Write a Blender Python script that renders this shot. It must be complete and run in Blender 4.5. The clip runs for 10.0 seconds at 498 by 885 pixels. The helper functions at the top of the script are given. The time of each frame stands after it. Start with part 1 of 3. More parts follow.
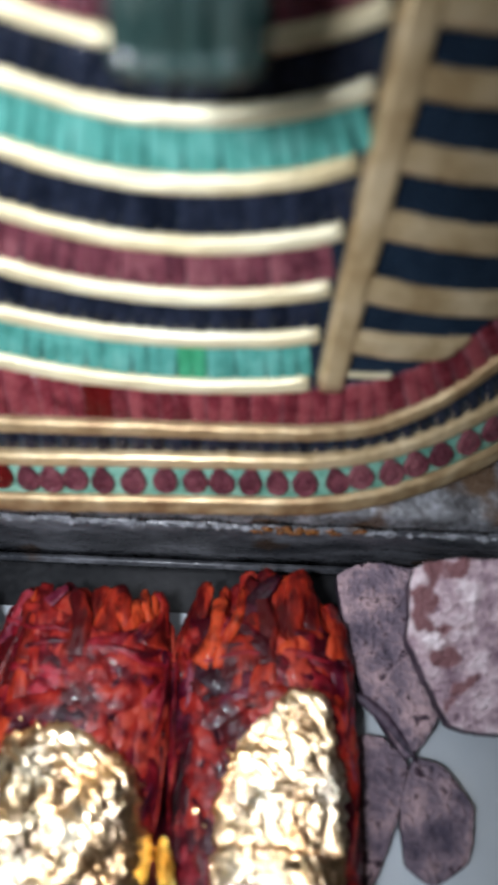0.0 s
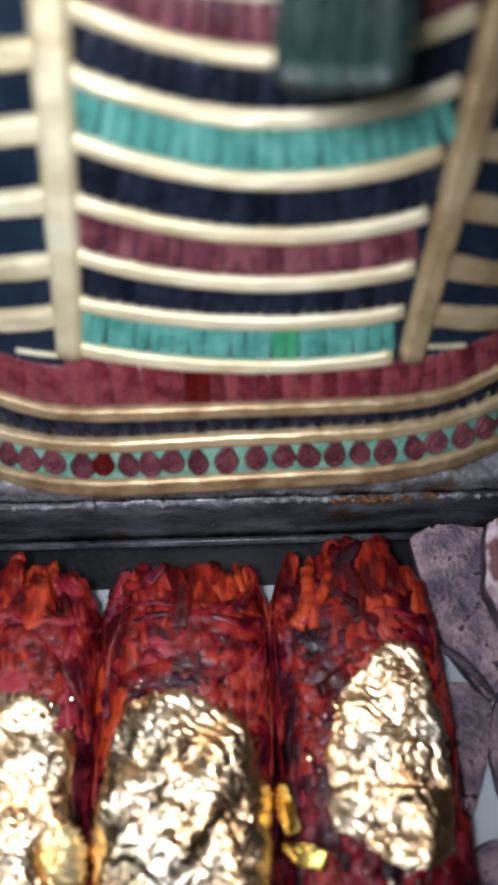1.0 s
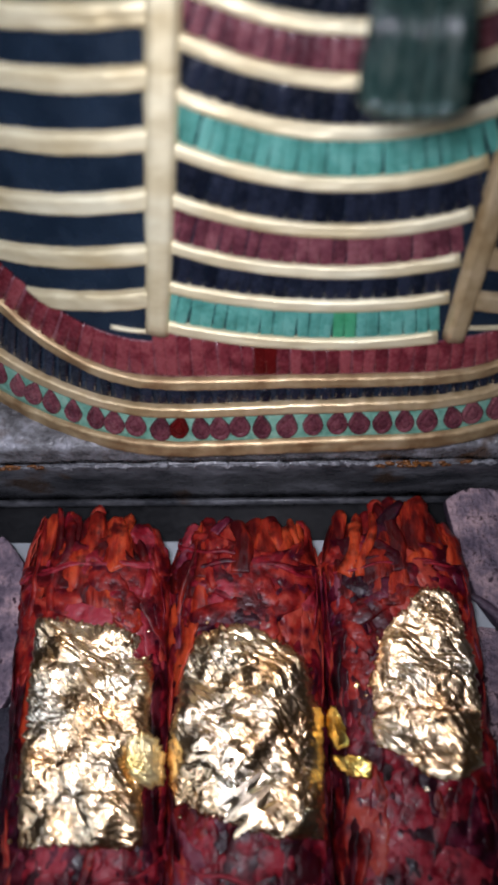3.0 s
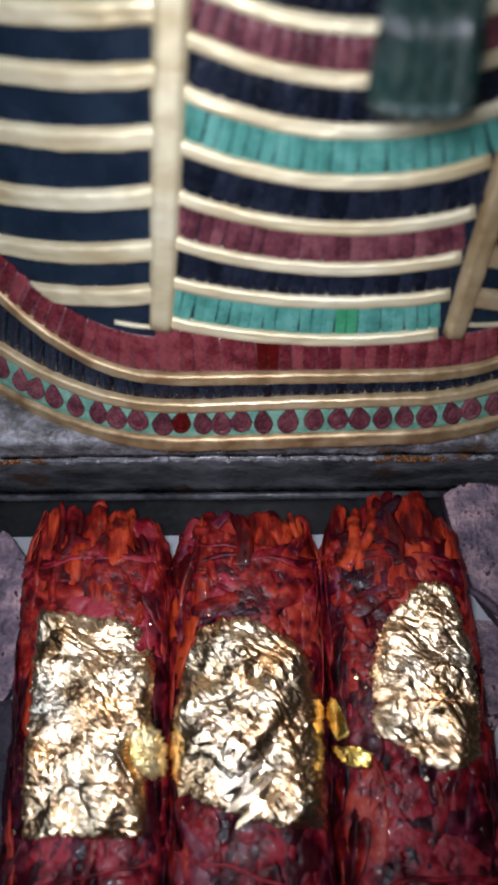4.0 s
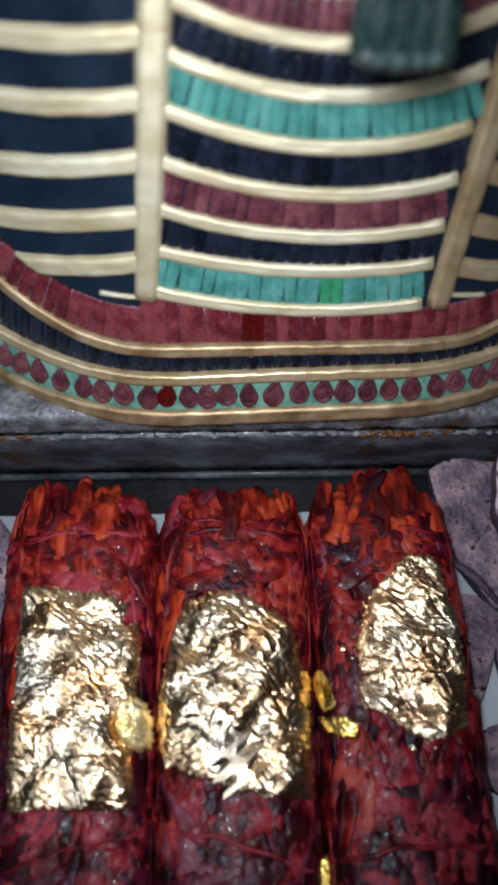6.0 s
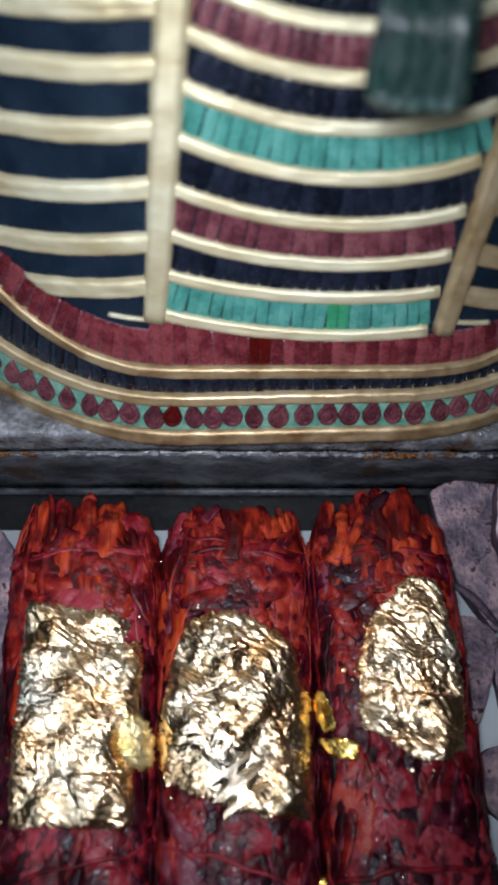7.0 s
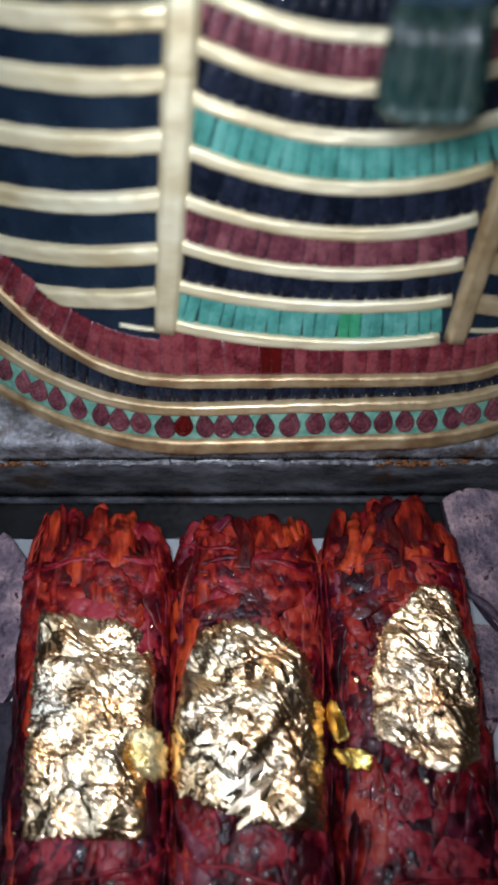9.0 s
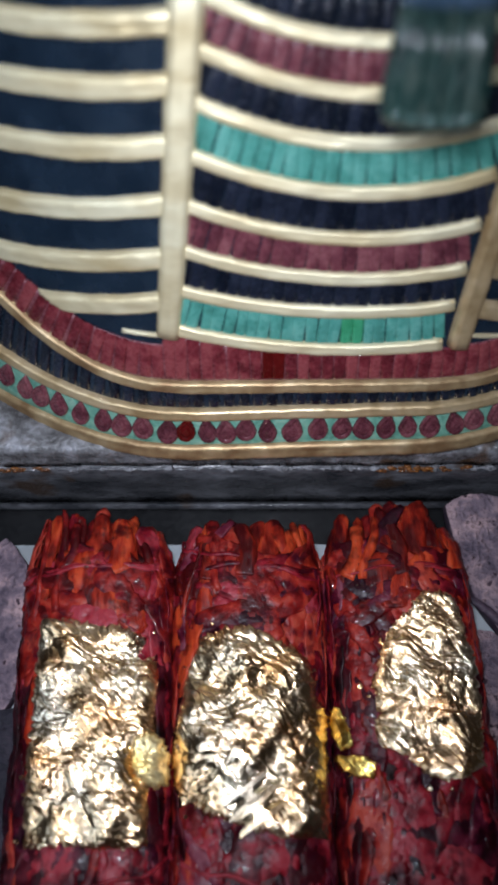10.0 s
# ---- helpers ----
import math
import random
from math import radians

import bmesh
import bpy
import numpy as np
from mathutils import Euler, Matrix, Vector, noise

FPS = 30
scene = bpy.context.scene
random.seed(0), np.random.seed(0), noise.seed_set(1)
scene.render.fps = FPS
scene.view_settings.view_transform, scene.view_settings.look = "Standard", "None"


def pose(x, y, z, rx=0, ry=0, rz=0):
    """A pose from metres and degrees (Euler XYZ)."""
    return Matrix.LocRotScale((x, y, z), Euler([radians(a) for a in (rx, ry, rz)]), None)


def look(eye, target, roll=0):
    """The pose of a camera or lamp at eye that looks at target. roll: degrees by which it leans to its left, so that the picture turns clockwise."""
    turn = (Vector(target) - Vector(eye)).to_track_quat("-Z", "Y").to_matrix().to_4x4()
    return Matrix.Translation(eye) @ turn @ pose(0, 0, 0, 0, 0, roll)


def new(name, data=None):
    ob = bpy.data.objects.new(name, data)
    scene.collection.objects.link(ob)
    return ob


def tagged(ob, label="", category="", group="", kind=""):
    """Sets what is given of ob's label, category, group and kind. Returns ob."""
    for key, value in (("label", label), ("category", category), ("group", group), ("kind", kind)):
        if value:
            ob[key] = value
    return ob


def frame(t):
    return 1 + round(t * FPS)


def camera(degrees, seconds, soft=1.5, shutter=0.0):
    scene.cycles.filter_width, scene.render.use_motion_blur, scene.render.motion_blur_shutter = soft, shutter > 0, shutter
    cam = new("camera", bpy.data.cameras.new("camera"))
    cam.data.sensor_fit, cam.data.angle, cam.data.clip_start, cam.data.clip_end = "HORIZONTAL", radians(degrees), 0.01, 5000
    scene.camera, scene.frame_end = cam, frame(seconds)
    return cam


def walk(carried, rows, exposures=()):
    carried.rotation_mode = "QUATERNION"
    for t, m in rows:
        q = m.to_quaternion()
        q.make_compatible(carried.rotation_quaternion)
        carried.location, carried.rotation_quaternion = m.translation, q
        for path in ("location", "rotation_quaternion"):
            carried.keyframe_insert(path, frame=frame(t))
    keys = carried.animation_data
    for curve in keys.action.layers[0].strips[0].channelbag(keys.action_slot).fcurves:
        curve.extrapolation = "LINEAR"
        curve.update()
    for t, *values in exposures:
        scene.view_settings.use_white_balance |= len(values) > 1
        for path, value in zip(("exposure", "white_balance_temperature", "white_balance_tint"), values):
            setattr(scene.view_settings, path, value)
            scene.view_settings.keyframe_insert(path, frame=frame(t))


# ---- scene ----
cam = camera(35.9, 10.0, soft=3.3)
PATH = [
    (0, (0.04, -0.001, 0.332), (0.019, 0.902, -1.452), 1.2),
    (0.5, (0.024, -0.015, 0.332), (0.024, 0.891, -1.452), 0.7),
    (1, (-0.001, -0.021, 0.349), (0.021, 0.886, -1.433), -0.3),
    (1.5, (-0.026, -0.026, 0.372), (-0.005, 0.879, -1.411), -0.0),
    (2, (-0.045, -0.022, 0.382), (-0.056, 0.861, -1.412), -1.8),
    (2.5, (-0.025, -0.032, 0.393), (-0.021, 0.85, -1.401), -0.2),
    (2.7, (-0.019, -0.043, 0.386), (-0.058, 0.825, -1.415), -3.0),
    (3.8, (-0.024, -0.05, 0.388), (-0.021, 0.817, -1.414), -0.3),
    (4, (-0.025, -0.049, 0.389), (-0.03, 0.808, -1.418), -0.8),
    (4.5, (-0.024, -0.061, 0.386), (-0.016, 0.797, -1.42), 0.3),
    (5, (-0.016, -0.064, 0.391), (-0.007, 0.789, -1.418), -0.8),
    (5.2, (-0.02, -0.069, 0.386), (-0.007, 0.809, -1.411), -0.5),
    (6.3, (-0.025, -0.061, 0.382), (0.006, 0.81, -1.418), 1.4),
    (6.5, (-0.025, -0.059, 0.385), (-0.001, 0.806, -1.418), 1.2),
    (7, (-0.029, -0.057, 0.389), (0.012, 0.821, -1.407), 2.6),
    (7.5, (-0.028, -0.056, 0.389), (-0.007, 0.827, -1.406), 1.0),
    (8, (-0.028, -0.056, 0.387), (-0.012, 0.821, -1.41), 0.8),
    (8.5, (-0.026, -0.056, 0.389), (-0.005, 0.826, -1.405), 1.0),
    (9, (-0.03, -0.053, 0.39), (-0.013, 0.827, -1.406), 0.9),
    (9.5, (-0.031, -0.053, 0.388), (-0.021, 0.84, -1.401), 0.7),
    (10, (-0.031, -0.053, 0.389), (-0.015, 0.842, -1.4), 0.8),
]
walk(cam, [(t, look(eye, target, roll)) for t, eye, target, roll in PATH],
     exposures=[(0, 0.66, 5950, 10), (1.0, 0.30, 6000, 14), (2.5, 0.02, 6040, 20), (4.5, 0.05, 5920, 16), (7.0, 0.08, 5780, 10), (10.0, 0.06, 5770, 12)])
cam.data.dof.use_dof = True
cam.data.dof.focus_distance = 0.388
cam.data.dof.aperture_fstop = 6.5

# ---- world and light ----
world = bpy.data.worlds.new("room_light")
scene.world = world
world.use_nodes = True
world.node_tree.nodes["Background"].inputs[0].default_value = (0.75, 0.85, 1.0, 1)
world.node_tree.nodes["Background"].inputs[1].default_value = 0.06


def area_lamp(name, eye, target, sx, sy, watts, colour):
    data = bpy.data.lights.new(name, "AREA")
    data.shape, data.size, data.size_y, data.energy, data.color = "RECTANGLE", sx, sy, watts, colour
    ob = new(name, data)
    ob.matrix_world = look(eye, target)
    return ob


# Unseen fill added at the upper left for general room light.
area_lamp("unseen_left_fill", (-0.60, -0.40, 1.15), (-0.03, 0.12, 0.10), 0.8, 0.6, 3.0, (0.80, 0.92, 1.0))
# Broad overhead fill, unseen, added for weak warm light from above.
area_lamp("unseen_overhead_fill", (-0.2, 0.5, 1.74), (-0.2, 0.5, 0.0), 1.8, 1.4, 0.7, (1.0, 0.93, 0.85))
torch_data = bpy.data.lights.new("torch", "SPOT")
torch_data.energy, torch_data.color, torch_data.shadow_soft_size = 5.1, (0.98, 0.98, 1.0), 0.026
torch_data.spot_size, torch_data.spot_blend = radians(98), 1.0
new("torch", torch_data).matrix_world = look((-0.043, -0.035, 0.402), (-0.088, 0.10, 0.12))


# ---- materials ----
def mat(name, cols, scale=60, rough=(0.3, 0.5), metal=0.0, bump=0.2, bump_scale=None, coat=0.0,
        rand=0.0, pits=None, span=(0.32, 0.68), stretch=(1, 1, 1), dist=0.0006, detail=6, spec=0.5, sss=0.0, grain=0.35, fine_detail=5):
    """A surface from two or three colours mixed by two scales of grain, in world metres."""
    m = bpy.data.materials.new(name)
    m.use_nodes = True
    nt = m.node_tree
    N, L = nt.nodes, nt.links
    b = N["Principled BSDF"]
    geo = N.new("ShaderNodeNewGeometry")
    mp = N.new("ShaderNodeMapping")
    mp.inputs["Scale"].default_value = stretch
    L.new(geo.outputs["Position"], mp.inputs[0])
    big = N.new("ShaderNodeTexNoise")
    big.inputs["Scale"].default_value, big.inputs["Detail"].default_value = scale, detail
    fine = N.new("ShaderNodeTexNoise")
    fine.inputs["Scale"].default_value, fine.inputs["Detail"].default_value = bump_scale or scale * 7, fine_detail
    L.new(mp.outputs[0], big.inputs[0])
    L.new(mp.outputs[0], fine.inputs[0])
    ramp = N.new("ShaderNodeValToRGB")
    el = ramp.color_ramp.elements
    el[0].position, el[1].position = span
    el[0].color, el[1].color = (*cols[0], 1), (*cols[-1], 1)
    for i, c in enumerate(cols[1:-1], 1):
        el.new(span[0] + (span[1] - span[0]) * i / (len(cols) - 1)).color = (*c, 1)
    fac = N.new("ShaderNodeMath")
    fac.operation = "MULTIPLY_ADD"
    fac.inputs[1].default_value, fac.inputs[2].default_value = grain, -grain / 2
    L.new(fine.outputs[0], fac.inputs[0])
    add = N.new("ShaderNodeMath")
    L.new(fac.outputs[0], add.inputs[0])
    L.new(big.outputs[0], add.inputs[1])
    last = add.outputs[0]
    if rand:
        info = N.new("ShaderNodeObjectInfo")
        r = N.new("ShaderNodeMath")
        r.operation = "MULTIPLY_ADD"
        r.inputs[1].default_value, r.inputs[2].default_value = rand, -rand / 2
        L.new(info.outputs["Random"], r.inputs[0])
        more = N.new("ShaderNodeMath")
        L.new(last, more.inputs[0])
        L.new(r.outputs[0], more.inputs[1])
        last = more.outputs[0]
    L.new(last, ramp.inputs[0])
    colour = ramp.outputs[0]
    if pits:
        vor = N.new("ShaderNodeTexNoise")
        vor.inputs["Scale"].default_value, vor.inputs["Detail"].default_value = pits[0], 3
        L.new(geo.outputs["Position"], vor.inputs[0])
        pr = N.new("ShaderNodeValToRGB")
        pr.color_ramp.elements[0].position, pr.color_ramp.elements[1].position = pits[1], pits[1] + (0.18 if sss else 0.06)
        L.new(vor.outputs[0], pr.inputs[0])
        mix = N.new("ShaderNodeMix")
        mix.data_type = "RGBA"
        L.new(pr.outputs[0], mix.inputs["Factor"])
        L.new(colour, mix.inputs["A"])
        mix.inputs["B"].default_value = (*pits[2], 1)
        colour = mix.outputs["Result"]
    L.new(colour, b.inputs["Base Color"])
    rr = N.new("ShaderNodeMapRange")
    rr.inputs["To Min"].default_value, rr.inputs["To Max"].default_value = rough
    rr.inputs["From Min"].default_value, rr.inputs["From Max"].default_value = 0.3, 0.7
    L.new(fine.outputs[0], rr.inputs[0])
    L.new(rr.outputs[0], b.inputs["Roughness"])
    b.inputs["Metallic"].default_value = metal
    b.inputs["Coat Weight"].default_value = coat
    b.inputs["Coat Roughness"].default_value = 0.12
    b.inputs["Specular IOR Level"].default_value = spec
    bp = N.new("ShaderNodeBump")
    bp.inputs["Strength"].default_value, bp.inputs["Distance"].default_value = bump, dist
    both = N.new("ShaderNodeMath")
    L.new(big.outputs[0], both.inputs[0])
    L.new(fine.outputs[0], both.inputs[1])
    L.new(both.outputs[0], bp.inputs["Height"])
    L.new(bp.outputs[0], b.inputs["Normal"])
    L.new(bp.outputs[0], b.inputs["Coat Normal"])
    if sss:
        wet = N.new("ShaderNodeTexNoise")
        wet.inputs["Scale"].default_value, wet.inputs["Detail"].default_value = 520, 3
        L.new(geo.outputs["Position"], wet.inputs[0])
        ripple = N.new("ShaderNodeBump")
        ripple.inputs["Strength"].default_value, ripple.inputs["Distance"].default_value = 1.0, 0.0005
        L.new(wet.outputs[0], ripple.inputs["Height"])
        L.new(bp.outputs[0], ripple.inputs["Normal"])
        L.new(ripple.outputs[0], b.inputs["Coat Normal"])
        drops = N.new("ShaderNodeTexNoise")
        drops.inputs["Scale"].default_value, drops.inputs["Detail"].default_value = 560, 3
        L.new(geo.outputs["Position"], drops.inputs[0])
        beads = N.new("ShaderNodeMapRange")
        beads.inputs["From Min"].default_value, beads.inputs["From Max"].default_value = 0.58, 0.69
        beads.inputs["To Min"].default_value, beads.inputs["To Max"].default_value = 0.0, coat
        L.new(drops.outputs[0], beads.inputs[0])
        L.new(beads.outputs[0], b.inputs["Coat Weight"])
        b.inputs["Coat Roughness"].default_value, b.inputs["Coat IOR"].default_value = 0.06, 1.8
        b.inputs["Subsurface Weight"].default_value, b.inputs["Subsurface Scale"].default_value = sss, 0.002
    return m


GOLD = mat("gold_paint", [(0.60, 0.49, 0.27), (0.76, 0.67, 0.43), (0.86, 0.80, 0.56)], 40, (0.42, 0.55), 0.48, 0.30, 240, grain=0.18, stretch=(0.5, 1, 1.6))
# Brown for dirt, and for the shade on down-facing lines, put into the colour.
SHADED_OLDGOLD = mat("worn_shaded_gold", [(0.28, 0.17, 0.08), (0.44, 0.31, 0.16), (0.60, 0.46, 0.27)], 70, (0.38, 0.54), 0.58, 0.2, 300, grain=0.25)
# Darker copy of the gold paint: the right side's shade is in its colour.
SHADEGOLD = mat("shaded_gold_paint", [(0.42, 0.29, 0.14), (0.60, 0.45, 0.25), (0.72, 0.57, 0.35)], 55, (0.30, 0.46), 0.54, 0.16, 300, grain=0.25)
NAVY = mat("navy_lacquer", [(0.006, 0.012, 0.022), (0.012, 0.022, 0.038)], 50, (0.20, 0.34), 0, 0.5, 130, coat=0.6, grain=0.2, dist=0.0004)
NAVY_BEAD = mat("navy_bead", [(0.004, 0.006, 0.012), (0.014, 0.018, 0.032)], 120, (0.10, 0.34), 0, 0.5, 600, rand=0.4, coat=0.5)
TEAL = mat("turquoise_bead", [(0.050, 0.19, 0.155), (0.075, 0.265, 0.22), (0.12, 0.33, 0.28)], 120, (0.22, 0.45), 0, 0.5, 600, rand=0.12)
GREEN = mat("green_bead", [(0.030, 0.20, 0.085), (0.055, 0.29, 0.15)], 120, (0.25, 0.45), 0, 0.4, 600, rand=0.3)
TEALP = mat("turquoise_ground", [(0.09, 0.24, 0.18), (0.16, 0.36, 0.27), (0.26, 0.44, 0.34)], 200, (0.3, 0.5), 0, 0.6, 700)
MAROON = mat("maroon_bead", [(0.070, 0.018, 0.026), (0.13, 0.036, 0.048), (0.19, 0.066, 0.076)], 140, (0.16, 0.4), 0, 0.5, 600, rand=0.25)
RED = mat("dark_red_bead", [(0.085, 0.011, 0.016), (0.15, 0.022, 0.030), (0.22, 0.048, 0.054)], 140, (0.16, 0.4), 0, 0.5, 600, rand=0.35)
DEEP = mat("deep_red_bead", [(0.055, 0.003, 0.003), (0.095, 0.005, 0.005)], 120, (0.12, 0.3), 0, 0.3, 600)
STEM = mat("dark_blue_enamel", [(0.020, 0.040, 0.070), (0.060, 0.095, 0.150)], 80, (0.26, 0.44), 0, 0.4, 300, coat=0.2)
KNOB = mat("wet_green_enamel", [(0.012, 0.030, 0.026), (0.05, 0.085, 0.075)], 120, (0.06, 0.16), 0, 0.4, 500, coat=1.0)
BEARD = mat("dark_green_enamel", [(0.003, 0.012, 0.011), (0.014, 0.034, 0.030), (0.045, 0.060, 0.050)], 200, (0.20, 0.40), 0, 0.5, 400, coat=0.15, stretch=(1.5, 0.5, 0.4))
STONE = mat("grey_stone", [(0.065, 0.062, 0.064), (0.15, 0.148, 0.152), (0.31, 0.31, 0.335)], 70, (0.12, 0.42), 0, 0.9, 380, dist=0.0012, pits=(26, 0.57, (0.10, 0.062, 0.038)))
SLATE = mat("dark_slate", [(0.026, 0.027, 0.031), (0.062, 0.062, 0.068), (0.13, 0.13, 0.142)], 70, (0.16, 0.45), 0, 0.9, 380, stretch=(0.45, 1, 1), pits=(30, 0.62, (0.055, 0.036, 0.026)))
# The ramp's pale end stands in for white glints on the chips.
EDGE = mat("chipped_edge", [(0.05, 0.05, 0.055), (0.36, 0.36, 0.38)], 260, (0.06, 0.25), 0, 1.0, 900, dist=0.0015, coat=0.7)
RUST = mat("rust", [(0.07, 0.025, 0.008), (0.26, 0.10, 0.02)], 400, (0.2, 0.5), 0, 0.8, 900)
TABLE = mat("black_table", [(0.008, 0.008, 0.009), (0.016, 0.016, 0.017)], 40, (0.3, 0.5), 0, 0.3)
WHITE = mat("white_glaze", [(0.74, 0.80, 0.85), (0.82, 0.87, 0.90)], 12, (0.10, 0.22), 0, 0.1)
WET = dict(rough=(0.30, 0.55), bump=0.75, bump_scale=230, coat=1.0, dist=0.0011, spec=0.20, span=(0.35, 0.65), sss=0.15, grain=0.30, fine_detail=2.5)
STALK = mat("orange_red_stalk", [(0.050, 0.002, 0.003), (0.15, 0.008, 0.004), (0.29, 0.020, 0.008), (0.47, 0.056, 0.015)], 85, rand=0.26, stretch=(1.7, 0.45, 1.7), pits=(130, 0.52, (0.055, 0.003, 0.003)), **WET)
BRICK = mat("brick_red_leaf", [(0.050, 0.002, 0.003), (0.15, 0.006, 0.006), (0.27, 0.016, 0.010), (0.38, 0.048, 0.028)], 80, rand=0.26, pits=(105, 0.53, (0.050, 0.003, 0.010)), **WET)
WRAP = mat("crimson_leaf", [(0.036, 0.001, 0.004), (0.12, 0.004, 0.009), (0.23, 0.009, 0.018), (0.32, 0.035, 0.048)], 80, rand=0.28, pits=(105, 0.54, (0.026, 0.001, 0.006)), **WET)
PLUM = mat("plum_leaf", [(0.018, 0.001, 0.005), (0.055, 0.003, 0.012), (0.11, 0.009, 0.024), (0.19, 0.045, 0.065)], 80, rand=0.30, **WET)
# Dark leaves of the low end; on the flanks, shade put into the colour.
DARK_AND_SHADED = mat("dark_and_shaded_leaf", [(0.006, 0.001, 0.002), (0.020, 0.001, 0.003), (0.048, 0.003, 0.008), (0.10, 0.012, 0.020)], 80, **{**WET, "spec": 0.16, "coat": 0.6})
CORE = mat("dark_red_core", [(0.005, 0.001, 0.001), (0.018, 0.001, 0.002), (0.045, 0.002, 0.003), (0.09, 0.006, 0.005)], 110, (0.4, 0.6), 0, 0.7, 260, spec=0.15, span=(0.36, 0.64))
FOIL = mat("gold_foil", [(0.78, 0.44, 0.18), (0.90, 0.66, 0.40), (0.96, 0.83, 0.63)], 45, (0.17, 0.27), 1.0, 0.35, 800, dist=0.0003, grain=0.2)
YELLOW = mat("yellow_foil", [(0.88, 0.50, 0.07), (0.98, 0.74, 0.22)], 200, (0.14, 0.28), 1.0, 0.3, 700, dist=0.0003)
PALE = mat("pale_yellow_foil", [(0.93, 0.66, 0.20), (0.99, 0.86, 0.50)], 90, (0.26, 0.42), 0.85, 0.3, 700, dist=0.0003)
# Dark glossy red: juice, with the shade between bundles put into its colour.
SHADE_JUICE = mat("gap_shade_juice", [(0.016, 0.001, 0.002), (0.035, 0.003, 0.004)], 60, (0.06, 0.16), 0, 0.3, 200)
MAUVE = mat("mauve_slice", [(0.072, 0.055, 0.083), (0.22, 0.16, 0.195), (0.50, 0.34, 0.35)], 75, (0.5, 0.8), 0, 1.0, 420, rand=0.2, pits=(150, 0.62, (0.050, 0.025, 0.040)), dist=0.004, detail=10)
RIND = mat("purple_rind", [(0.022, 0.014, 0.026), (0.060, 0.038, 0.058), (0.13, 0.085, 0.11)], 90, (0.4, 0.7), 0, 0.8, 420)
# Blue-purple flesh, darkened further: the near-left corner's shade is in the colour.
SHADED_PURPLE = mat("shaded_blue_purple_slice", [(0.007, 0.006, 0.012), (0.018, 0.015, 0.026), (0.045, 0.034, 0.048)], 60, (0.6, 0.85), 0, 1.0, 480, pits=(150, 0.64, (0.010, 0.006, 0.014)), dist=0.0018, detail=10)
PINK = mat("pink_slice", [(0.22, 0.13, 0.17), (0.56, 0.40, 0.43), (0.92, 0.78, 0.79)], 85, (0.40, 0.70), 0, 1.0, 420, pits=(60, 0.57, (0.22, 0.095, 0.10)), dist=0.003, detail=10)
WALL = mat("warm_wall", [(0.42, 0.33, 0.25), (0.50, 0.40, 0.31)], 3, (0.6, 0.8), 0, 0.2)
FLOOR = mat("brown_floor", [(0.10, 0.07, 0.05), (0.15, 0.11, 0.08)], 4, (0.4, 0.6), 0, 0.2)


# ---- building helpers ----
def mesh_of(name, bm, material, smooth=True):
    me = bpy.data.meshes.new(name)
    bmesh.ops.recalc_face_normals(bm, faces=bm.faces)
    bm.to_mesh(me)
    bm.free()
    me.materials.append(material)
    if smooth:
        me.polygons.foreach_set("use_smooth", [True] * len(me.polygons))
    return me


def part(name, bm, material, parent, label="", smooth=True):
    ob = new(name, mesh_of(name, bm, material, smooth))
    ob.parent = parent
    if label:
        tagged(ob, label)
    return ob


def box(x0, x1, y0, y1, z0, z1, bevel=0.0):
    bm = bmesh.new()
    bmesh.ops.create_cube(bm, size=1)
    for v in bm.verts:
        v.co = Vector(((x0 + x1) / 2 + v.co.x * (x1 - x0), (y0 + y1) / 2 + v.co.y * (y1 - y0), (z0 + z1) / 2 + v.co.z * (z1 - z0)))
    if bevel:
        bmesh.ops.bevel(bm, geom=bm.edges[:], offset=bevel, segments=3, affect="EDGES")
    return bm


def grid_shell(rows, ends=0):
    """A closed skin over rows of equally many points; each row is a closed loop, the first and last are capped (ends: 1 only the first, 2 only the last)."""
    bm = bmesh.new()
    vs = [[bm.verts.new(p) for p in row] for row in rows]
    n = len(rows[0])
    for a, b in zip(vs, vs[1:]):
        for i in range(n):
            bm.faces.new((a[i], a[(i + 1) % n], b[(i + 1) % n], b[i]))
    if ends != 2:
        bm.faces.new(vs[0])
    if ends != 1:
        bm.faces.new(vs[-1][::-1])
    return bm


# ---- room ----
tagged(new("floor", mesh_of("floor", box(-2.0, 2.0, -2.0, 2.0, -0.80, -0.77), FLOOR, False)), "plain brown floor", "floor", kind="structure")
tagged(new("ceiling", mesh_of("ceiling", box(-2.0, 2.0, -2.0, 2.0, 1.75, 1.80), WALL, False)), "plain warm ceiling", "ceiling", kind="structure")
for nm, b in (("wall_north", (-2.0, 2.0, 2.0, 2.1, -0.8, 1.8)), ("wall_south", (-2.0, 2.0, -2.1, -2.0, -0.8, 1.8)),
              ("wall_east", (2.0, 2.1, -2.0, 2.0, -0.8, 1.8)), ("wall_west", (-2.1, -2.0, -2.0, 2.0, -0.8, 1.8))):
    tagged(new(nm, mesh_of(nm, box(*b), WALL, False)), "plain warm beige wall", "wall", kind="structure")

# ---- table, tray, plinth ----
TRAY = -0.016
table = tagged(new("table"), "black table under a white tray and a plinth", "table")
part("tabletop", box(-0.6, 0.6, -0.35, 0.45, -0.045, -0.0205, 0.003), TABLE, table)
for lx, ly in ((-0.55, -0.3), (0.55, -0.3), (-0.55, 0.4), (0.55, 0.4)):
    part("leg", box(lx - 0.025, lx + 0.025, ly - 0.025, ly + 0.025, -0.77, -0.045, 0.002), TABLE, table)

tray = tagged(new("tray"), "glossy white serving tray on the black table", "tray")
